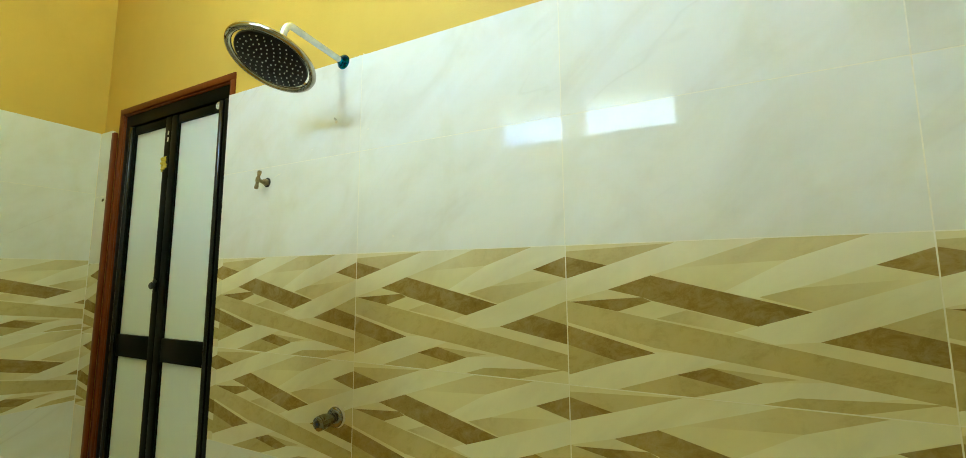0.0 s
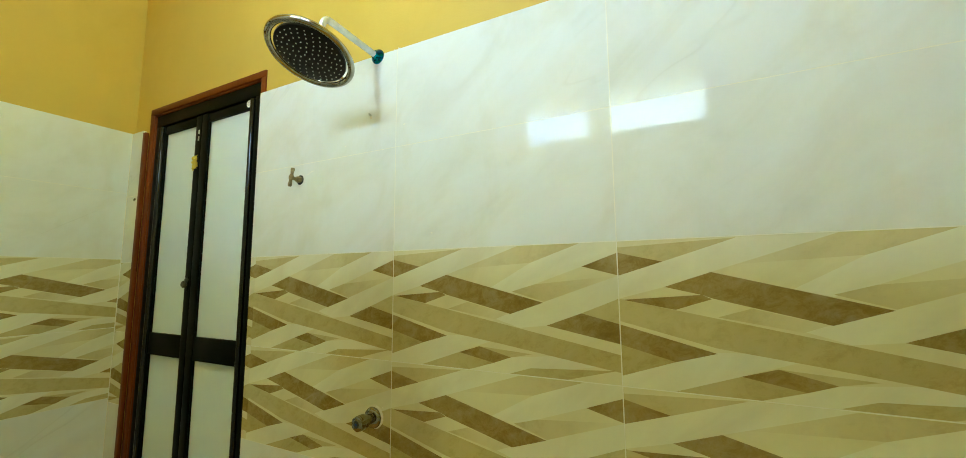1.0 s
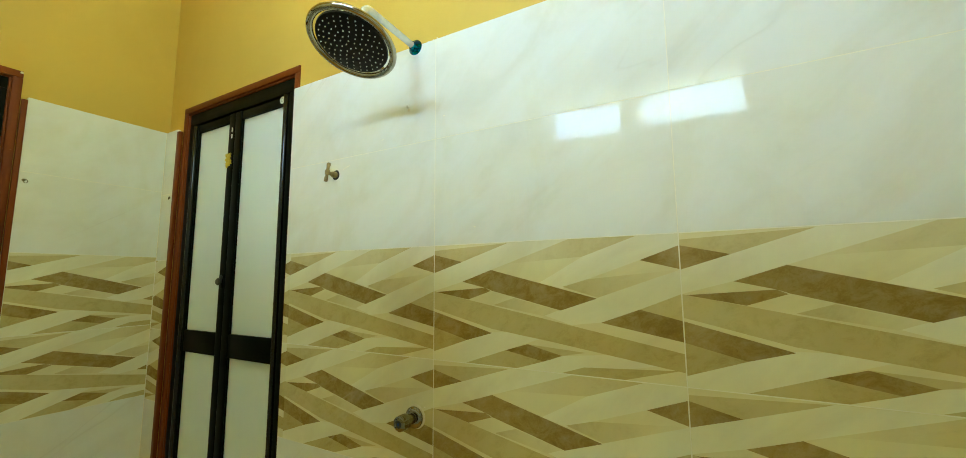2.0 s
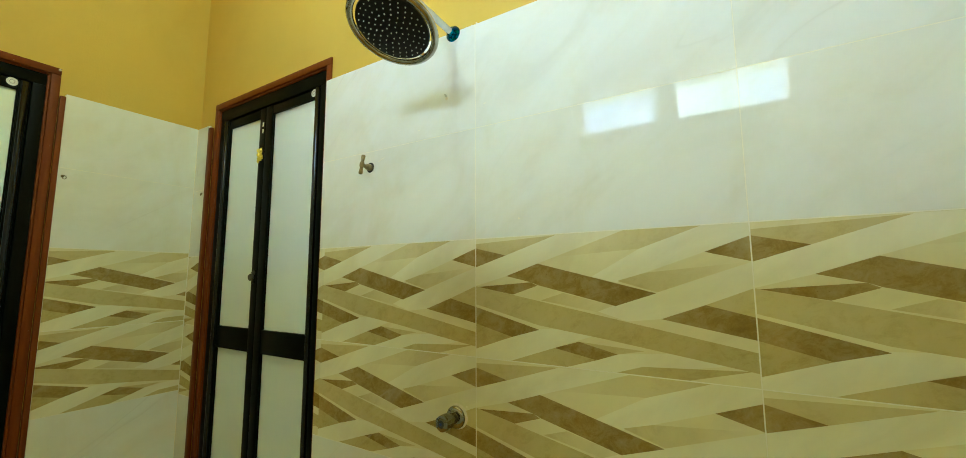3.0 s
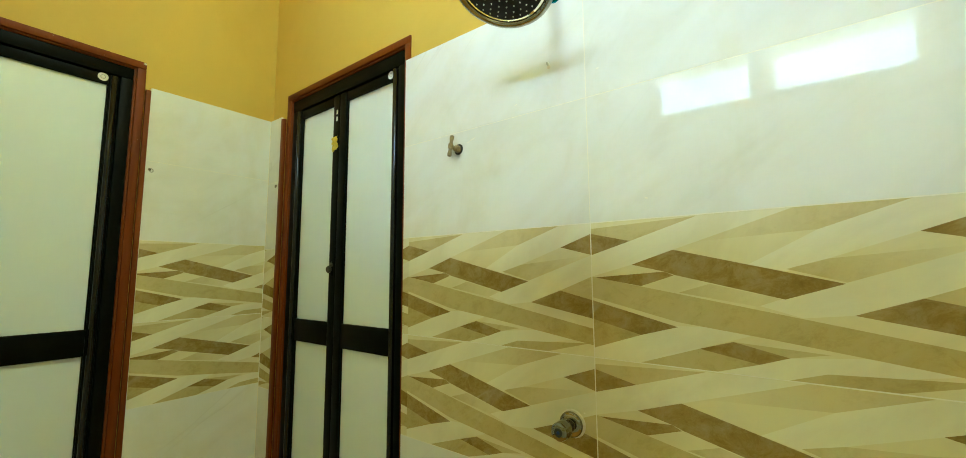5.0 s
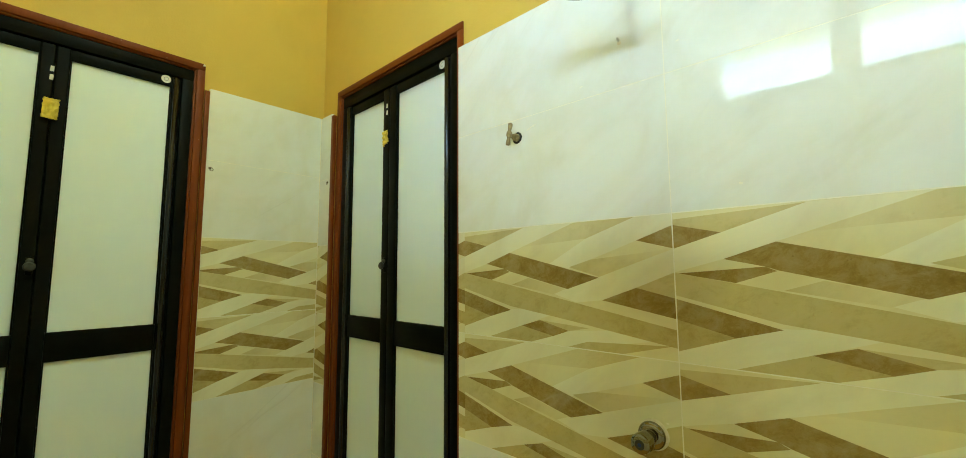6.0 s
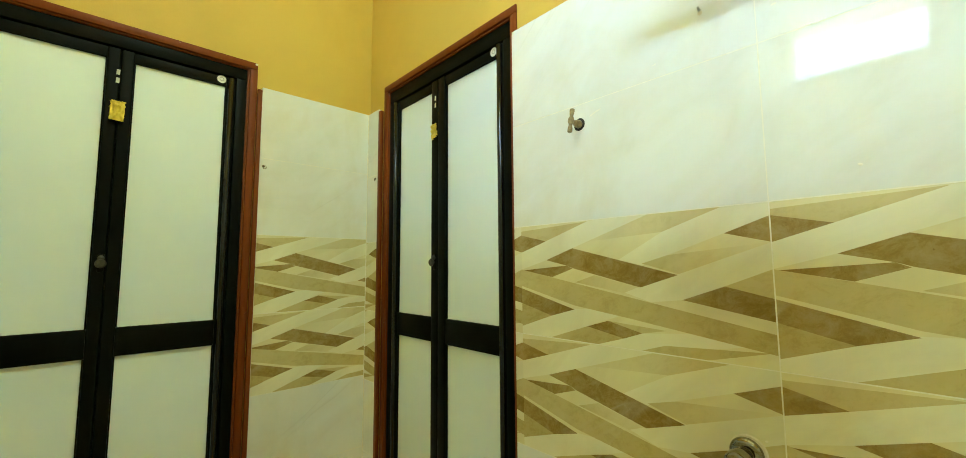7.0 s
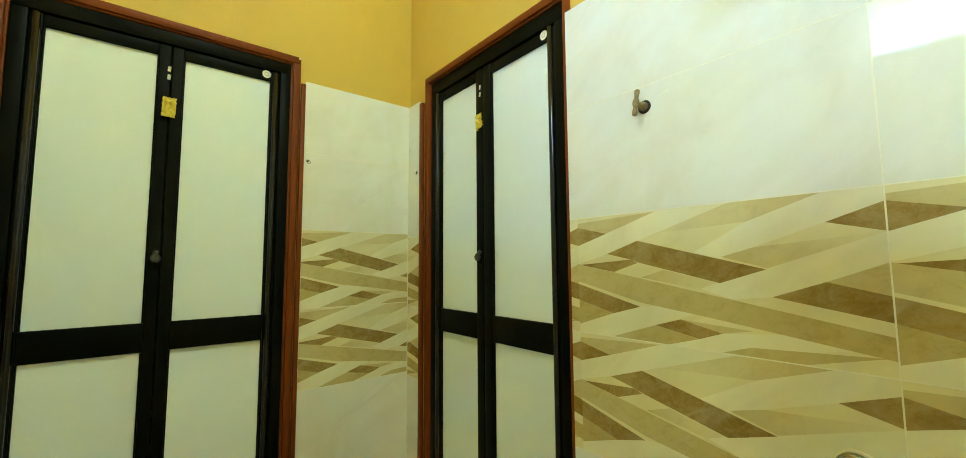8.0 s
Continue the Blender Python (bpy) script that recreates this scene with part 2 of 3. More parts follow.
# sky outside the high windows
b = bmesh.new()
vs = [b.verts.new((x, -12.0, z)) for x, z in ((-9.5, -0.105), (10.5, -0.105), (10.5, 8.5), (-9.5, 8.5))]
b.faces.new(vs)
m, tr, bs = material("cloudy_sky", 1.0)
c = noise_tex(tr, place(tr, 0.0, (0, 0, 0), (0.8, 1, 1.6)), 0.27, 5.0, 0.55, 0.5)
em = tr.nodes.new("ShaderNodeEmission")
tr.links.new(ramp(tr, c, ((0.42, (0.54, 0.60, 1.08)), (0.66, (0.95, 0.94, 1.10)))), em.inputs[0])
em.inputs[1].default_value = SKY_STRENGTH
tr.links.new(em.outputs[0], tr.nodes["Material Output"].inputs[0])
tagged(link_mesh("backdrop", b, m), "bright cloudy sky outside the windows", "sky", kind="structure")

# unseen bare ground running out to the horizon, added to bounce light up at the windows
b = bmesh.new()
b.faces.new([b.verts.new(q) for q in ((-150, -150, -0.105), (150, -150, -0.105), (150, 150, -0.105), (-150, 150, -0.105))])
tagged(link_mesh("ground", b, CONCRETE), "unseen pale concrete ground, added to bounce light up at the windows", "ground", kind="structure")

# frosted top-hung sashes, pushed wide open over the two windows
FROST, ft, fb = material("frosted_glass", 0.6, 0.0, (0.86, 0.85, 0.76))
tl = ft.nodes.new("ShaderNodeBsdfTranslucent")
tl.inputs[0].default_value = (0.92, 0.91, 0.82, 1)
ms = node(ft, "ShaderNodeMixShader", Fac=0.88)
ft.links.new(fb.outputs[0], ms.inputs[1])
ft.links.new(tl.outputs[0], ms.inputs[2])
ft.links.new(ms.outputs[0], ft.nodes["Material Output"].inputs[0])
for k, (x0, x1) in enumerate(WINDOWS, 1):
    sash = thing("window_%d" % k, pose(x0, SOUTH - d - 0.16, HEAD - 0.006, -6), "frosted top-hung window pushed wide open", "window", "windows of the bathroom", kind="structure")
    w = x1 - x0
    part("pane", box(0.012, w - 0.012, -0.208, -0.012, -0.009, -0.004), FROST, sash, "frosted cream glass", smooth=False)
    for q in ((0.003, 0.015, -0.22, 0), (w - 0.015, w - 0.003, -0.22, 0), (0.015, w - 0.015, -0.22, -0.208), (0.015, w - 0.015, -0.012, 0)):
        part("window_frame", box(*q, -0.014, 0.0, bevel=0.002), WHITE_PAINT, sash, "thin pale frame")

# ceiling light
lamp = thing("ceiling_light", pose(-0.12, -0.70, CEILING), "round white ceiling light with a glowing diffuser", "lamp")
part("base", lathe(((0.0, 0.0), (0.16, 0.0), (0.16, -0.025), (0.14, -0.03), (0.0, -0.03)), steps=32), WHITE_PAINT, lamp)
m, tr, bs = material("lamp_diffuser", 0.4, 0.0, (0.8, 0.8, 0.75))
bs.inputs["Emission Color"].default_value = LAMP_COLOUR
bs.inputs["Emission Strength"].default_value = LAMP_STRENGTH
part("diffuser", lathe(((0.085, -0.034), (0.10, -0.06), (0.095, -0.09), (0.06, -0.115), (0.0, -0.122)), steps=32), m, lamp, "glowing diffuser")


# ---- doors ----
def bifold_door(name, m, width, share, inner, label, head=0.052):
    """A two-leaf folding door in a brown frame; local x along the wall, y into it, z up."""
    door = thing(name, m, label, "door", kind="structure")
    top, fr = DOOR_TOP, 0.027
    for nm, q in (("frame_jamb", (0, fr, 0.012, 0.11, 0, top - fr)), ("frame_jamb", (width - fr, width, 0.012, 0.11, 0, top - fr)),
                  ("frame_head", (0, width, 0.012, 0.11, top - fr, top))):
        part(nm, box(*q, bevel=0.003), BROWN, door, "reddish brown painted wood")
    # stepped rebate inside the wooden frame
    st = 0.007
    for q in ((fr, fr + st, 0.020, 0.10, 0, top - fr - st), (width - fr - st, width - fr, 0.020, 0.10, 0, top - fr - st),
              (fr, width - fr, 0.020, 0.10, top - fr - st, top - fr)):
        part("rebate", box(*q, bevel=0.0015), BROWN, door)
    # aluminium track frame
    a0, a1, at = fr + st, width - fr - st, top - fr - st
    al = 0.036
    for q in ((a0, a0 + al, 0.024, 0.07, 0, at - head), (a1 - al, a1, 0.024, 0.07, 0, at - head), (a0, a1, 0.024, 0.07, at - head, at)):
        part("track", box(*q, bevel=0.003), BLACK_METAL, door, "black aluminium track")
    l0, l1, lt = a0 + al + 0.002, a1 - al - 0.002, at - head - 0.004
    mid = l0 + share * (l1 - l0) + 0.003
    for x0, x1, hinge in ((l0, mid - 0.001, 0), (mid + 0.001, l1, 1)):
        leaf = thing("leaf", Matrix(), "", "")
        leaf.parent = door
        outer = 0.029
        wl, wr = (outer, inner) if not hinge else (inner, outer)
        for sx0, sx1, round_side in ((x0, x0 + wl, not hinge), (x1 - wr, x1, hinge)):
            bm = box(sx0, sx1, 0.027, 0.058, 0.01, lt, bevel=0.004, segments=3)
            if round_side:
                c = (sx0 + sx1) / 2
                part("hinge_post", tube(((c, 0.026, 0.012), (c, 0.026, lt - 0.004)), 0.010, 18), GLOSS_BLACK, leaf)
            part("stile", bm, BLACK_METAL, leaf)
        for z0, z1 in ((lt - 0.036, lt), (1.113, 1.203), (0.01, 0.09)):
            part("rail", box(x0 + wl, x1 - wr, 0.031, 0.056, z0, z1, bevel=0.003), BLACK_METAL, leaf)
        for z0, z1 in ((1.203, lt - 0.036), (0.09, 1.113)):
            part("pane", box(x0 + wl - 0.004, x1 - wr + 0.004, 0.041, 0.047, z0 - 0.004, z1 + 0.004), PANE, leaf, "frosted white panel", smooth=False)
            for q in ((x0 + wl, x0 + wl + 0.004, 0.034, 0.0405, z0, z1), (x1 - wr - 0.004, x1 - wr, 0.034, 0.0405, z0, z1)):
                part("glazing_bead", box(*q, bevel=0.001), BLACK_METAL, leaf)
    # strip added behind the leaves so that no sky light shows between them
    part("seal", box(mid - 0.012, mid + 0.012, 0.058, 0.064, 0.01, lt), RUBBER, door, "black rubber strip added behind the leaves to block the gap")
    part("back_panel", box(0.0, width, 0.112, 0.118, 0, DOOR_TOP), BLACK_METAL, door)
    return door, mid, l1, lt


def door_extras(m, mid, l1, lt, tape_turn, tape_size, tape_at, crumple, latch_shift, label_at):
    """Labels, tape and latch on the leaves of one door."""
    s = thing("sticker", m @ pose(l1 - 0.046, 0.0305, lt - 0.013, 90), "round white paper sticker on the black door rail", "sticker", "stickers on the doors")
    part("paper", lathe(((0.0, 0.0006), (0.0145, 0.0006), (0.015, 0.0)), steps=28), WHITE_LABEL, s)
    part("printed_ring", lathe(((0.0055, 0.0009), (0.0075, 0.0009)), steps=24), LABEL_GREY, s)
    for z in (2.034, 2.006):
        l = thing("label", m @ pose(mid + label_at, 0.0268, z, 0, 3, 0), "small white paper label on the black door stile", "label", "labels on the doors")
        part("paper", box(-0.0045, 0.0045, -0.0006, 0.0, -0.009, 0.009, bevel=0.0002, segments=1), WHITE_LABEL, l)
    # crumpled tape, lifted a little at its edges
    bm = bmesh.new()
    (w, h), nx, nz = tape_size, 14, 20
    grid = [[None] * (nz + 1) for _ in range(nx + 1)]
    for i in range(nx + 1):
        for k in range(nz + 1):
            u, v = i / nx - 0.5, k / nz - 0.5
            crease = noise.noise((u * 5 + tape_turn, v * 6, 1.3)) * crumple + noise.noise((u * 14, v * 15, tape_turn)) * crumple * 0.45
            edge = 0.0025 * noise.noise((v * 9 if abs(u) > 0.4 else u * 9, tape_turn, 5.0))
            grid[i][k] = bm.verts.new((u * w + (edge if abs(u) > 0.4 else 0), -1.6 * crumple - crease - 0.006 * max(0, abs(v) - 0.3),
                                       v * h + (edge if abs(v) > 0.4 else 0)))
    for i in range(nx):
        for k in range(nz):
            bm.faces.new((grid[i][k], grid[i + 1][k], grid[i + 1][k + 1], grid[i][k + 1]))
    tape = link_mesh("tape", bm, TAPE, smooth=True)
    tape.matrix_basis = m @ pose(mid + tape_at[0], 0.0268, tape_at[1], 0, tape_turn, 0)
    so = tape.modifiers.new("thickness", "SOLIDIFY")
    so.thickness = 0.0008
    tagged(tape, "crumpled yellow tape stuck on the black door stile", "tape", "tape on the doors")
    k = thing("latch", m @ pose(mid - 0.016 + latch_shift, 0.0268, 1.405), "small black slide latch with a round knob", "latch", "latches on the doors")
    part("plate", box(-0.008, 0.008, -0.004, 0.0, -0.026, 0.03, bevel=0.0015), BLACK_METAL, k)
    part("boss", lathe(((0.009, 0.0), (0.009, 0.005), (0.006, 0.008), (0.0, 0.009)), along((0, -1, 0), (0, -0.003, 0.017)), 20), DULL_DARK, k)
    part("knob", lathe(((0.005, 0.0), (0.005, 0.008), (0.0135, 0.010), (0.0145, 0.014), (0.011, 0.018), (0.0, 0.019)),
                       along((0, -1, 0), (0, -0.003, 0)), 24), DULL_DARK, k, "grey round knob")


M_B = pose(DOOR_B[0], 0.0, 0.0)
M_A = Matrix.Translation((WEST, DOOR_A[0], 0)) @ pose(0, 0, 0, 0, 0, 90)
_, mid, l1, lt = bifold_door("door_1", M_B, DOOR_B[1] - DOOR_B[0], 0.47, 0.041, "closed two-leaf folding door, frosted panels in black aluminium, brown frame")
door_extras(M_B, mid, l1, lt, -9.0, (0.036, 0.056), (-0.006, 1.897), 0.009, 0.0, -0.016)
_, mid, l1, lt = bifold_door("door_2", M_A, DOOR_A[1] - DOOR_A[0], 0.493, 0.033, "closed two-leaf folding door, frosted panels in black aluminium, brown frame", 0.043)
door_extras(M_A, mid, l1, lt, 2.0, (0.037, 0.066), (-0.001, 1.901), 0.006, 0.004, -0.005)

# brown painted filler strips where the tiles stop short of the frames
STRIP_B, STRIP_A = 0.022, 0.016
tagged(link_mesh("trim_door_1", box(DOOR_B[0] - STRIP_B, DOOR_B[0], -0.003, 0.012, 0, TILE_TOP - 0.012, bevel=0.002), BROWN, smooth=True),
       "brown painted filler strip between tiles and door frame", "trim", kind="structure")
tagged(link_mesh("trim_door_2", box(WEST - 0.012, WEST + 0.003, DOOR_A[1], DOOR_A[1] + STRIP_A, 0, TILE_TOP - 0.012, bevel=0.002), BROWN, smooth=True),
       "brown painted filler strip between tiles and door frame", "trim", kind="structure")


# ---- shower ----
HEAD_AT = Vector((-0.067, -0.250, 1.976))
HEAD_DIR = Vector((-0.041, -0.359, -0.932)).normalized()
shower = thing("shower", along(HEAD_DIR, HEAD_AT), "round rain shower head with black face on a film-wrapped wall arm", "shower")
R = 0.110
ring_part = part("ring", lathe([(R - 0.0085 + 0.0085 * math.cos(a), 0.0075 * math.sin(a)) for a in (2 * math.pi * k / 16 for k in range(17))], steps=72),
     CHROME, shower, "polished chrome outer ring")
face = part("face", lathe(((0.0, 0.005), (0.084, 0.005), (0.0875, 0.003), (0.0885, -0.002)), steps=64), RUBBER, shower, "black rubber face")
part("back_shell", lathe(((0.0885, -0.002), (0.088, -0.008), (0.075, -0.015), (0.03, -0.021), (0.016, -0.026), (0.0, -0.026)), steps=64),
     CHROME, shower, "chrome back")
for k in range(3):
    a = 2 * math.pi * k / 3 + 0.62
    mm = pose(0, 0, 0, 0, 0, math.degrees(a))
    q = box(0.085, 0.099, -0.006, 0.006, -0.006, 0.001, bevel=0.001)
    q.transform(mm)
    part("spoke", q, CHROME, ring_part)
bm = bmesh.new()
for ring, (r, n) in enumerate(((0.012, 5), (0.026, 10), (0.040, 16), (0.054, 20), (0.067, 24), (0.078, 28))):
    for k in range(n):
        a = 2 * math.pi * (k + 0.5 * (ring % 2)) / n
        lathe(((0.0017, 0.0048), (0.0015, 0.0065), (0.0009, 0.0072), (0.0, 0.0072)),
              Matrix.Translation((r * math.cos(a), r * math.sin(a), 0)), 8, bm)
tagged(part("nozzles", bm, NOZZLE, face, "pale rubber nozzles"), kind="stuff")
inv = shower.matrix_basis.inverted()
FLANGE = Vector((-0.074, 0.0, 2.094))
back = HEAD_AT - HEAD_DIR * 0.024
joint = HEAD_AT - HEAD_DIR * 0.066
bend = Vector((-0.074, -0.214, 2.103))
pts = [FLANGE + Vector((0, 0.01, 0)), FLANGE + Vector((0, -0.015, 0))]
start, end = FLANGE + Vector((0, -0.02, 0)), bend + (FLANGE - bend).normalized() * 0.028
for k in range(9):
    pts.append(start.lerp(end, k / 8))
for k in range(1, 8):
    s = k / 8
    pts.append(end * (1 - s) ** 2 + bend * 2 * s * (1 - s) + joint * s * s)
pts.append(joint)
part("arm", tube([inv @ p for p in pts], 0.0095, 18), FILM, shower, "bent pipe wrapped in whitish film")
part("swivel_nut", tube([inv @ joint.lerp(back, f) for f in (-0.15, 0.1, 0.5, 0.55, 1.0)], [0.0115, 0.0125, 0.0125, 0.0155, 0.0155], 18), CHROME, shower, "chrome swivel nut")
part("flange", lathe(((0.011, 0.016), (0.013, 0.014), (0.019, 0.008), (0.0225, 0.004), (0.023, 0.0)), inv @ along((0, -1, 0), FLANGE), 36),
     BLUE, shower, "wall flange under blue film")

bm = lathe(((0.0, 0.021), (0.0095, 0.021), (0.0125, 0.019), (0.0128, 0.012)), inv @ along((0, -1, 0), FLANGE), 6)
part("nut", bm, BLUE, shower, "dark blue film-covered nut", smooth=False)

# ---- brass tap ----
tap = thing("tap", pose(-0.396, 0.0, 1.748), "raw brass stop tap with a small T handle on the tiles", "tap")
# near-black disc on the tile, painted as shade in the gap round the pipe
part("collar", lathe(((0.0, 0.0008), (0.0155, 0.0012), (0.0165, 0.0)), along((0, -1, 0), (0, 0, 0)), 24), GAP_SHADE, tap, "dark disc painted as the shaded gap around the pipe")
part("stem", tube(((0, 0.02, 0), (0, -0.010, 0), (0, -0.012, 0), (0, -0.016, 0.0), (0, -0.018, 0.0), (-0.002, -0.030, 0.002), (-0.002, -0.036, 0.003)),
                  [0.0105, 0.0105, 0.0085, 0.0085, 0.006, 0.006, 0.0075], 16), BRASS, tap)
part("handle", tube([(-0.002 + 0.003 * s, -0.033 + 0.003 * s, 0.003 + 0.031 * s) for s in (-1, -0.93, -0.75, -0.35, -0.15, 0.15, 0.35, 0.75, 0.93, 1)],
                    [0.0035, 0.0062, 0.0065, 0.0045, 0.0075, 0.0075, 0.0045, 0.0065, 0.0062, 0.0035], 14), BRASS, tap, "T-shaped brass handle")

# ---- chrome valve ----
valve = thing("valve", pose(-0.060, 0.0, 1.046), "chrome shower valve with a round knob, sealed with filler", "valve")
part("filler_ring", lathe(((0.024, 0.002), (0.029, 0.0025), (0.0315, 0.0)), along((0, -1, 0), (0.003, 0, 0.002)), 32), SEALANT, valve, "whitish filler around the flange")
part("flange", lathe(((0.014, 0.012), (0.022, 0.011), (0.0262, 0.008), (0.028, 0.004), (0.0285, 0.0)), along((0, -1, 0), (0, 0, 0)), 40), DARK_CHROME, valve)
part("body", lathe(((0.0135, 0.0), (0.0135, 0.030), (0.0165, 0.032), (0.0165, 0.036)), along((0, -1, 0), (0, 0, 0)), 28), DULL_CHROME, valve)
bm = bmesh.new()
prof = ((0.015, 0.034), (0.0195, 0.036), (0.0205, 0.042), (0.0205, 0.058), (0.019, 0.063), (0.013, 0.066), (0.0, 0.0665))
lathe(prof, along((0, -1, 0), (0, 0, 0)), 36, bm)
for v in bm.verts:
    r = math.hypot(v.co.x, v.co.z)
    if r > 0.0185:
        f = 1 - 0.05 * (0.5 + 0.5 * math.cos(6 * math.atan2(v.co.z, v.co.x)))
        v.co.x *= f
        v.co.z *= f
knob = part("knob", bm, DARK_CHROME, valve, "chrome round knob")
part("cap_recess", lathe(((0.0095, 0.0664), (0.0085, 0.0669), (0.0, 0.0669)), along((0, -1, 0), (0, 0, 0)), 24), DULL_DARK, knob, "dark metal cap")
part("cap", lathe(((0.0040, 0.0668), (0.0036, 0.0675), (0.0, 0.0677)), along((0, -1, 0), (0, 0, 0)), 20), BLUE_DOT, knob, "small blue dot")

# ---- plugs and chips on the tiles ----
p = thing("wall_plug", pose(-0.097, 0.0, 1.912), "broken white plastic wall plug in the tile", "wall plug")
part("sleeve", tube(((0, 0.01, 0), (0, -0.004, 0.001), (0.0005, -0.009, 0.004)), [0.003, 0.0032, 0.002], 10), NOZZLE, p)
part("chipped_edge", lathe(((0.0, 0.0006), (0.0045, 0.0008), (0.0052, 0.0)), along((0, -1, 0), (0.001, 0, -0.006)), 10), SEALANT, p)
for m4 in (Matrix.Translation((WEST, -0.440, 1.784)) @ pose(0, 0, 0, 0, 0, 90), pose(-1.475, 0.0, 1.784)):
    h = thing("screw_hook", m4, "small screw with a twisted wire loop in the tile", "screw", "screws in the tiles")
    part("head", lathe(((0.0, 0.004), (0.004, 0.0035), (0.0055, 0.0)), along((0, -1, 0), (0, 0, 0)), 14), DULL_CHROME, h)
    part("wire", tube([(0.006 * math.cos(a) + 0.004, -0.003 - 0.0006 * a, 0.007 * math.sin(a) - 0.004) for a in (0.7 * k for k in range(10))], 0.0011, 8), DULL_CHROME, h)
for x, z, s in ((0.004, 2.100, 0.0030), (-0.012, 2.100, 0.0020), (-0.03, 2.100, 0.0016)):
    bm = bmesh.new()
    bmesh.ops.create_icosphere(bm, subdivisions=2, radius=s)
    for v in bm.verts:
        v.co *= 1 + 0.5 * noise.noise(v.co * 300)
    o = link_mesh("mortar_crumb", bm, SEALANT, smooth=True)
    o.location = (x, 0.002, z + s * 0.5)
    tagged(o, "crumb of mortar on the top edge of the tiles", "mortar", "mortar crumbs")

# a dab of filler on the corner of one door frame
bm = bmesh.new()
bmesh.ops.create_icosphere(bm, subdivisions=2, radius=0.0045)
for v in bm.verts:
    v.co *= 1 + 0.6 * noise.noise(v.co * 260)
    v.co.x *= 0.5
dab = link_mesh("filler_dab", bm, SEALANT, smooth=True)
dab.location = (WEST - 0.012, DOOR_A[1] - 0.006, DOOR_TOP - 0.006)
tagged(dab, "dab of white filler on the brown door frame", "filler", "filler dabs")


def smear(x, z, length, height, turn, seed):
    """A dried grout smear lying on the tile, thicker in its middle, with a ragged edge."""
    bm = bmesh.new()
    n = 22
    rim = []
    for k in range(n):
        a = 2 * math.pi * k / n
        f = 1 + 0.45 * noise.noise((2.2 * math.cos(a), 2.2 * math.sin(a), seed))
        rim.append(bm.verts.new((0.5 * length * f * math.cos(a), 0.0, 0.5 * height * f * math.sin(a))))
    ring = [bm.verts.new((v.co.x * 0.6, -0.0007, v.co.z * 0.6)) for v in rim]
    top = bm.verts.new((0, -0.0009, 0))
    for k in range(n):
        j = (k + 1) % n
        bm.faces.new((rim[k], rim[j], ring[j], ring[k]))
        bm.faces.new((ring[k], ring[j], top))
    ob = link_mesh("grout_smear", bm, GROUT, smooth=True)
    ob.matrix_basis = pose(x, -0.0001, z, 0, turn, 0)
    tagged(ob, "small dried white grout smear on the tile", "grout smear", "grout smears")


smear(-0.352, 1.766, 0.030, 0.0035, -22, 1.0)
smear(-0.338, 1.770, 0.012, 0.0028, -30, 2.0)
smear(0.030, 1.863, 0.009, 0.0035, -8, 3.0)
smear(0.127, 1.544, 0.007, 0.0045, 20, 4.0)
smear(-0.196, 1.832, 0.010, 0.003, -15, 5.0)
smear(-0.028, 1.075, 0.005, 0.004, 0, 6.0)

# ---- window stays, standing on the sills ----
for x0, lean, height in ((0.020, 0.0, 0.105), (0.612, -13.0, 0.092)):
    st = thing("window_stay", pose(x0, SOUTH - 0.02, SILL), "thin grey metal window stay standing on the sill", "window stay", "window stays")
    part("foot", box(-0.014, 0.014, -0.010, 0.010, 0.0, 0.004, bevel=0.001), DULL_CHROME, st)
    rod = part("rod", tube(((0, 0, 0.002), (0, 0, 0.03), (0.001, 0, height - 0.01), (0.004, 0, height)), [0.0054, 0.0052, 0.005, 0.004], 10), DULL_CHROME, st)
    rod.matrix_basis = pose(0, 0, 0, 0, lean, 0)

# ---- tiles ----
# One printed tile is 0.6 x 0.3 m. Woven strips: corners in metres, colour at the left and right end.
CREAM = (0.80, 0.745, 0.45)
LIGHT = (0.88, 0.85, 0.62)
TAN = (0.545, 0.45, 0.175)
TAN_PALE = (0.645, 0.56, 0.27)
DARK = (0.285, 0.20, 0.054)
DARK_PALE = (0.40, 0.30, 0.10)
BRIGHT_STRIPS = (
    ((0, 0.226), (0.088, 0.254), (0.219, 0.298), (0.373, 0.299), (0.173, 0.232), (0.089, 0.203), (0, 0.178)),
    ((0.300, 0.200), (0.404, 0.258), (0.521, 0.299), (0.6, 0.299), (0.6, 0.275), (0.524, 0.247), (0.414, 0.208), (0.356, 0.187)),
    ((0.310, 0.126), (0.433, 0.167), (0.6, 0.226), (0.6, 0.178), (0.520, 0.145), (0.440, 0.115), (0.374, 0.107)),
    ((0, 0.021), (0.103, 0.057), (0.175, 0.080), (0.240, 0.083), (0.300, 0.072), (0.211, 0.040), (0.097, 0), (0, 0)),
    ((0.307, 0.022), (0.351, 0.038), (0.455, 0.049), (0.550, 0.034), (0.448, 0.015), (0.394, 0), (0.236, 0)),
)
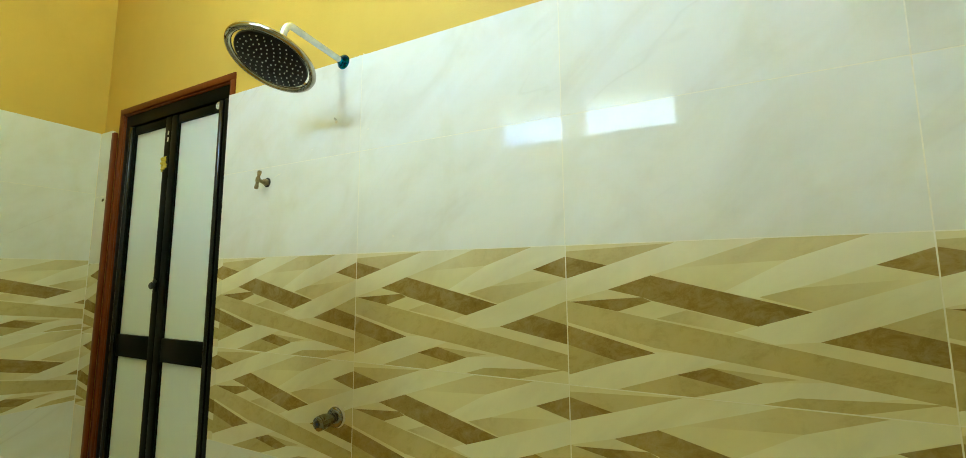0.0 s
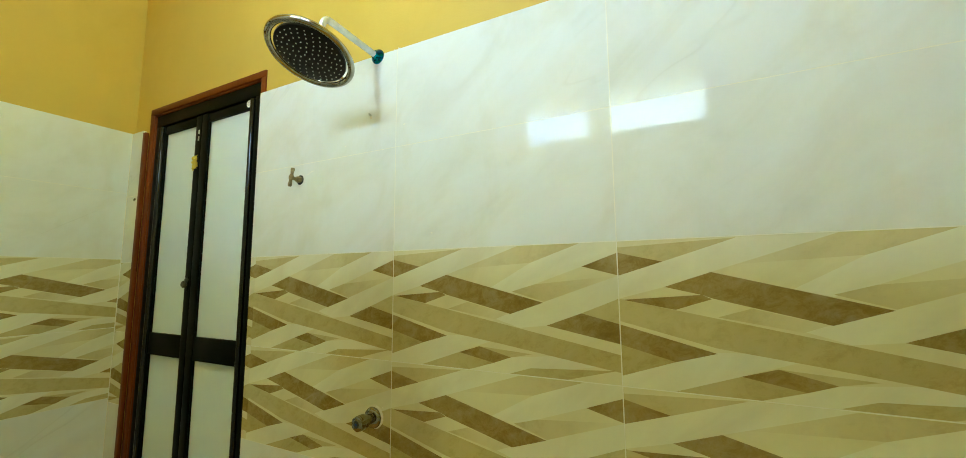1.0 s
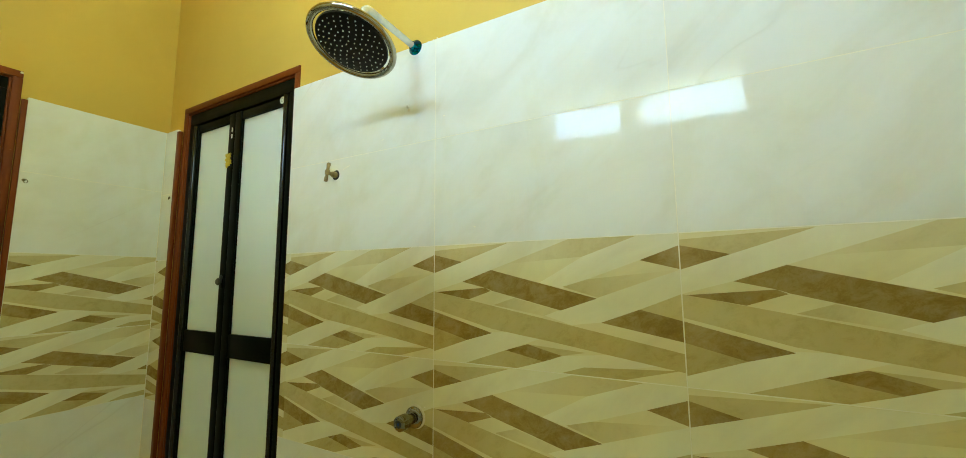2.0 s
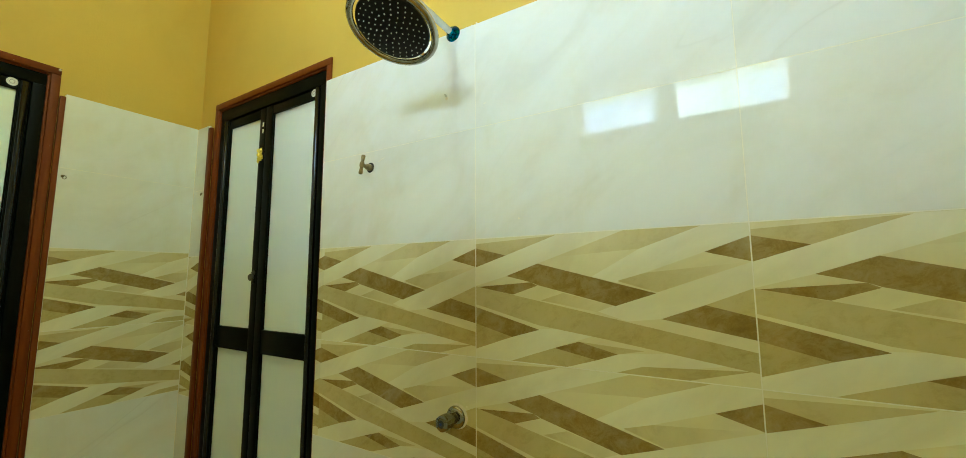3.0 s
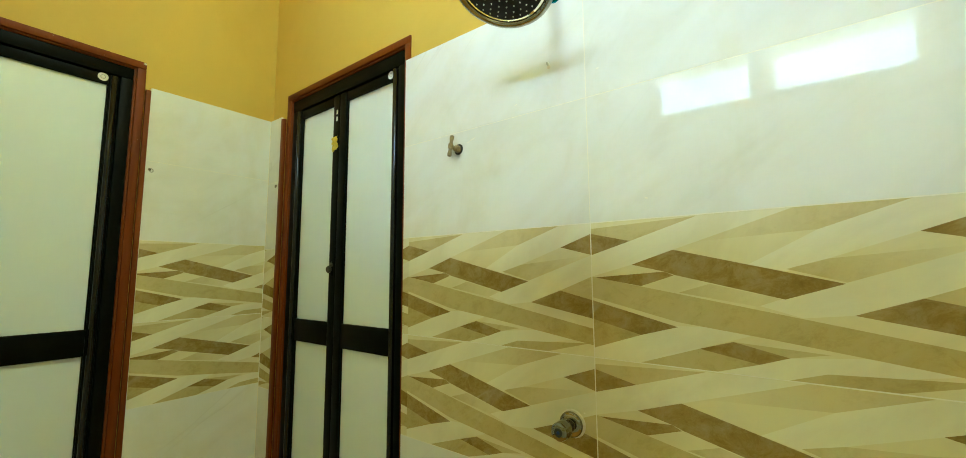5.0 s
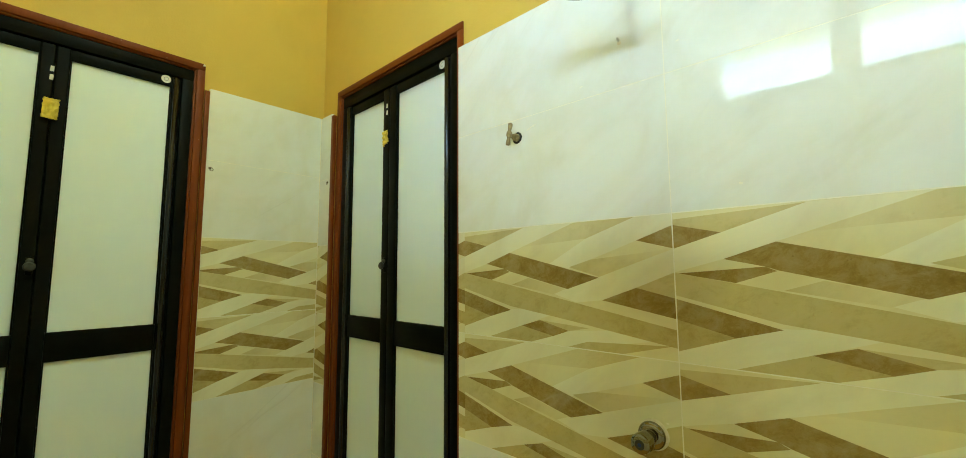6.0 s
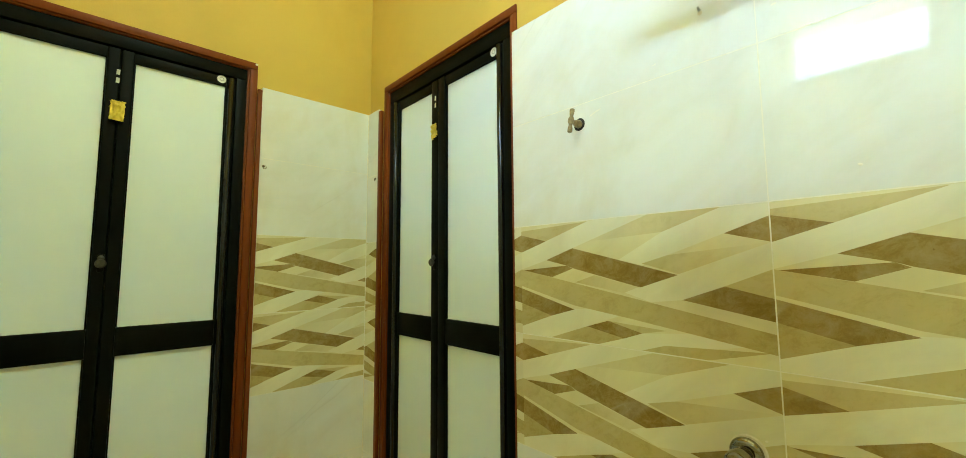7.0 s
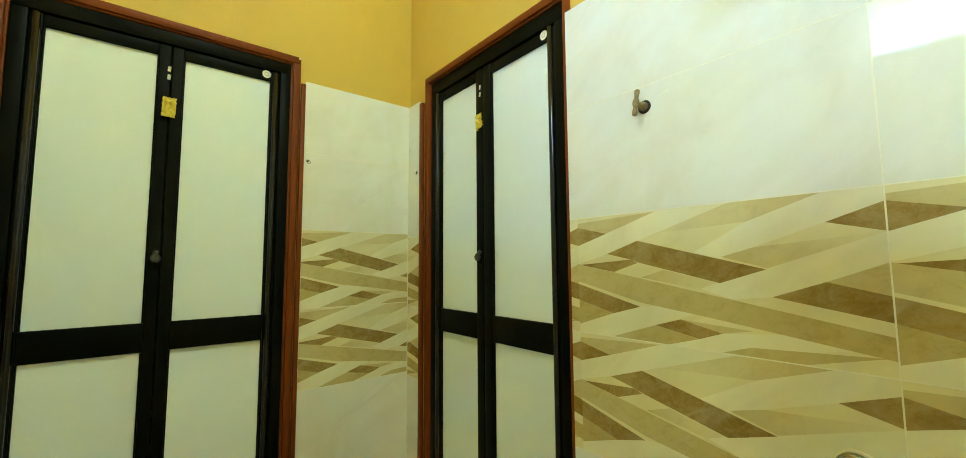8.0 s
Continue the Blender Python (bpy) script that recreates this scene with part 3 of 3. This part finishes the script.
TAN_STRIPS = (
    (((0, 0.178), (0.6, 0.062), (0.6, 0.026), (0.323, 0.068), (0.175, 0.088), (0, 0.132)), TAN_PALE, TAN),
    (((0, 0.286), (0, 0.275), (0.088, 0.254), (0.219, 0.297)), TAN_PALE, TAN_PALE),
    (((0.180, 0.234), (0.373, 0.299), (0.521, 0.299), (0.404, 0.258), (0.227, 0.247)), CREAM, TAN_PALE),
    (((0.356, 0.191), (0.414, 0.208), (0.597, 0.226), (0.435, 0.168)), TAN_PALE, CREAM),
    (((0, 0.084), (0.103, 0.057), (0, 0.021)), TAN, TAN),
    (((0.097, 0), (0.211, 0.040), (0.307, 0.022), (0.236, 0)), TAN_PALE, TAN),
    (((0.345, 0), (0.400, 0.018), (0.590, 0.029), (0.480, 0)), TAN_PALE, TAN),
    (((0.268, 0.058), (0.405, 0.049), (0.351, 0.038)), TAN_PALE, TAN_PALE),
    (((0.180, 0.146), (0.235, 0.164), (0.345, 0.138), (0.310, 0.124)), TAN_PALE, CREAM),
    (((0.520, 0.145), (0.6, 0.178), (0.6, 0.125)), TAN_PALE, TAN_PALE),
)
DARK_STRIPS = (
    ((0.524, 0.247), (0.6, 0.275), (0.6, 0.227)), ((0, 0.275), (0.088, 0.254), (0, 0.226)),
    ((0.089, 0.203), (0.173, 0.232), (0.433, 0.166), (0.351, 0.138), (0.174, 0.181), (0.155, 0.188)),
    ((0.008, 0.176), (0.155, 0.188), (0.172, 0.180), (0.107, 0.158)),
    ((0, 0.125), (0.175, 0.078), (0.103, 0.057), (0, 0.084)),
    ((0.440, 0.115), (0.520, 0.145), (0.6, 0.125), (0.6, 0.084)),
    ((0.211, 0.040), (0.268, 0.058), (0.351, 0.038), (0.307, 0.022)),
)
W, H, GAP = 0.602, 0.3, 0.00085
tile_meshes = {}


def strip_layers():
    """Every strip as (corners, colour at its left end, colour at its right end), later ones on top."""
    rows = [(s, LIGHT, tuple(0.94 * c for c in LIGHT)) for s in BRIGHT_STRIPS]
    rows += list(TAN_STRIPS)
    rows += [(s, DARK, DARK_PALE) if i % 3 == 0 else (s, DARK_PALE, DARK) for i, s in enumerate(DARK_STRIPS)]
    return rows


def tile_mesh(kind, u0, u1):
    """One tile cut to u0..u1 of its width; x along the wall, front at y = 0, z up, origin at its whole lower left corner."""
    from mathutils.geometry import delaunay_2d_cdt
    key = (kind, round(u0, 4), round(u1, 4))
    if key in tile_meshes:
        return tile_meshes[key]
    bm = bmesh.new()
    ch = 0.0004
    layer = bm.loops.layers.float_color.new("print")
    x0, x1, z0, z1 = u0 + GAP, u1 - GAP, GAP, H - GAP
    fx0, fx1, fz0, fz1 = x0 + ch, x1 - ch, z0 + ch, z1 - ch
    ring = [bm.verts.new(p) for p in ((x0, 0.001, z0), (x1, 0.001, z0), (x1, 0.001, z1), (x0, 0.001, z1))]
    backs = [bm.verts.new(p) for p in ((x0, 0.009, z0), (x1, 0.009, z0), (x1, 0.009, z1), (x0, 0.009, z1))]
    front = [bm.verts.new(p) for p in ((fx0, 0, fz0), (fx1, 0, fz0), (fx1, 0, fz1), (fx0, 0, fz1))]
    for k in range(4):
        j = (k + 1) % 4
        bm.faces.new((backs[k], backs[j], ring[j], ring[k]))
        bm.faces.new((ring[k], ring[j], front[j], front[k]))
    colours = {}
    if kind == "plain":
        bm.faces.new(front)
    else:
        rows = [(tuple((x * W / 0.6, z) for x, z in s), p, q) for s, p, q in strip_layers()]
        if u0 < 0:
            rows = [(tuple((x - W, z) for x, z in s), p, q) for s, p, q in rows] + rows
        pts, faces = [], []
        for s, _, _ in rows:
            faces.append(list(range(len(pts), len(pts) + len(s))))
            if sum(a[0] * c[1] - c[0] * a[1] for a, c in zip(s, s[1:] + s[:1])) < 0:
                s = s[::-1]
            pts += [Vector(p) for p in s]
        lo = len(pts)
        pts += [Vector(p) for p in ((fx0, fz0), (fx1, fz0), (fx1, fz1), (fx0, fz1))]
        faces.append([lo, lo + 1, lo + 2, lo + 3])
        vo, _, fo, _, _, of = delaunay_2d_cdt(pts, [], faces, 0, 1e-5)
        made = {}
        for f, origin in zip(fo, of):
            if len(rows) not in origin:
                continue
            vs = []
            for i in f:
                if i not in made:
                    near = [q for q in front if abs(q.co.x - vo[i].x) < 2e-5 and abs(q.co.z - vo[i].y) < 2e-5]
                    made[i] = near[0] if near else bm.verts.new((vo[i].x, 0, vo[i].y))
                vs.append(made[i])
            if len(set(vs)) < 3:
                continue
            face = bm.faces.new(vs)
            strips = [o for o in origin if o < len(rows)]
            colours[face] = max(strips) if strips else -1
        rows_x = [(min(p[0] for p in s), max(p[0] for p in s)) for s, _, _ in rows]
    for face in bm.faces:
        for lp in face.loops:
            c, grain = CREAM, 0.06
            k = colours.get(face, -1)
            if k >= 0:
                s, ca, cb = rows[k]
                xa, xb = rows_x[k]
                f = min(1, max(0, (lp.vert.co.x - xa) / (xb - xa)))
                c = tuple(p + (q - p) * f for p, q in zip(ca, cb))
                grain = min(1.0, max(0.05, 1.25 * (0.82 - c[0]) / 0.42))
            lp[layer] = (*c, grain)
    bmesh.ops.recalc_face_normals(bm, faces=[f for f in bm.faces if abs(f.normal.y) < 0.9])
    for f in bm.faces:
        f.normal_update()
        if f.normal.y > 0.5:
            f.normal_flip()
    me = bpy.data.meshes.new("tile")
    bm.to_mesh(me)
    bm.free()
    me.materials.append(PLAIN_TILE if kind == "plain" else PRINT_TILE)
    tile_meshes[key] = me
    return me


def tile_wall(wall, m, spans, lift=0.0):
    """Lays tiles on a wall. spans: (start, end, origin of a tile, lowest height). lift: the courses sit so much higher, the top one cut."""
    rng = random.Random(len(wall.name))
    for start, end, origin, low in spans:
        n0 = math.floor((start - origin) / W + 1e-6)
        if origin + (n0 + 1) * W - start < 0.04:
            n0 += 1
        while origin + n0 * W < end - 1e-4:
            at = origin + n0 * W
            u0, u1 = (start - at if start > at - 0.04 else 0.0), min(W, end - at)
            if u1 - u0 > 0.01:
                for row in range(7):
                    if row * H < low - 1e-3:
                        continue
                    kind = "print" if row in (3, 4) else "plain"
                    ob = new("tile", tile_mesh(kind, u0, u1))
                    ob.parent = wall
                    ob.matrix_basis = m @ pose(at, rng.uniform(-0.0003, -0.0001), row * H + lift, rng.uniform(-0.012, 0.012), 0, rng.uniform(-0.008, 0.008))
                    if row == 6 and lift:
                        ob.matrix_basis = ob.matrix_basis @ Matrix.Diagonal((1, 1, (H - lift) / H, 1))
            n0 += 1


def grout_bed(name, m, spans):
    b = bmesh.new()
    for start, end in spans:
        box(start, end, 0.0002, 0.0115 if "north" in name else TILE_DEPTH - 0.0005, 0, TILE_TOP - 0.002, bm=b)
    ob = link_mesh(name, b, GROUT)
    ob.matrix_basis = m
    tagged(ob, "pale cream grout between the wall tiles", "grout", kind="structure")


TO_WEST = Matrix.Translation((WEST, 0, 0)) @ pose(0, 0, 0, 0, 0, 90)
TO_SOUTH = Matrix.Translation((0, SOUTH, 0)) @ pose(0, 0, 0, 0, 0, 180)
TO_EAST = Matrix.Translation((EAST, 0, 0)) @ pose(0, 0, 0, 0, 0, -90)
grout_bed("grout_north", Matrix(), ((WEST, DOOR_B[0] - STRIP_B), (DOOR_B[1] - 0.007, EAST)))
grout_bed("grout_west", TO_WEST, ((SOUTH, DOOR_A[0]), (DOOR_A[1] + STRIP_A, 0.0)))
grout_bed("grout_south", TO_SOUTH, ((-EAST, -WEST),))
grout_bed("grout_east", TO_EAST, ((0.0, -SOUTH),))
tile_wall(wall_north, Matrix(), ((WEST, DOOR_B[0] - STRIP_B, -2.052, 0.0), (DOOR_B[1] - 0.008, EAST, -2 * W, 0.0)))
tile_wall(wall_west, TO_WEST, ((SOUTH, DOOR_A[0], DOOR_A[0] - W, 0.0), (DOOR_A[1] + STRIP_A, -0.0015, -0.480, 0.0)), 0.016)
tile_wall(wall_south, TO_SOUTH, ((-EAST, -WEST, -EAST, 0.0),))
tile_wall(wall_east, TO_EAST, ((0.0015, -SOUTH, 0.0, 0.0),))
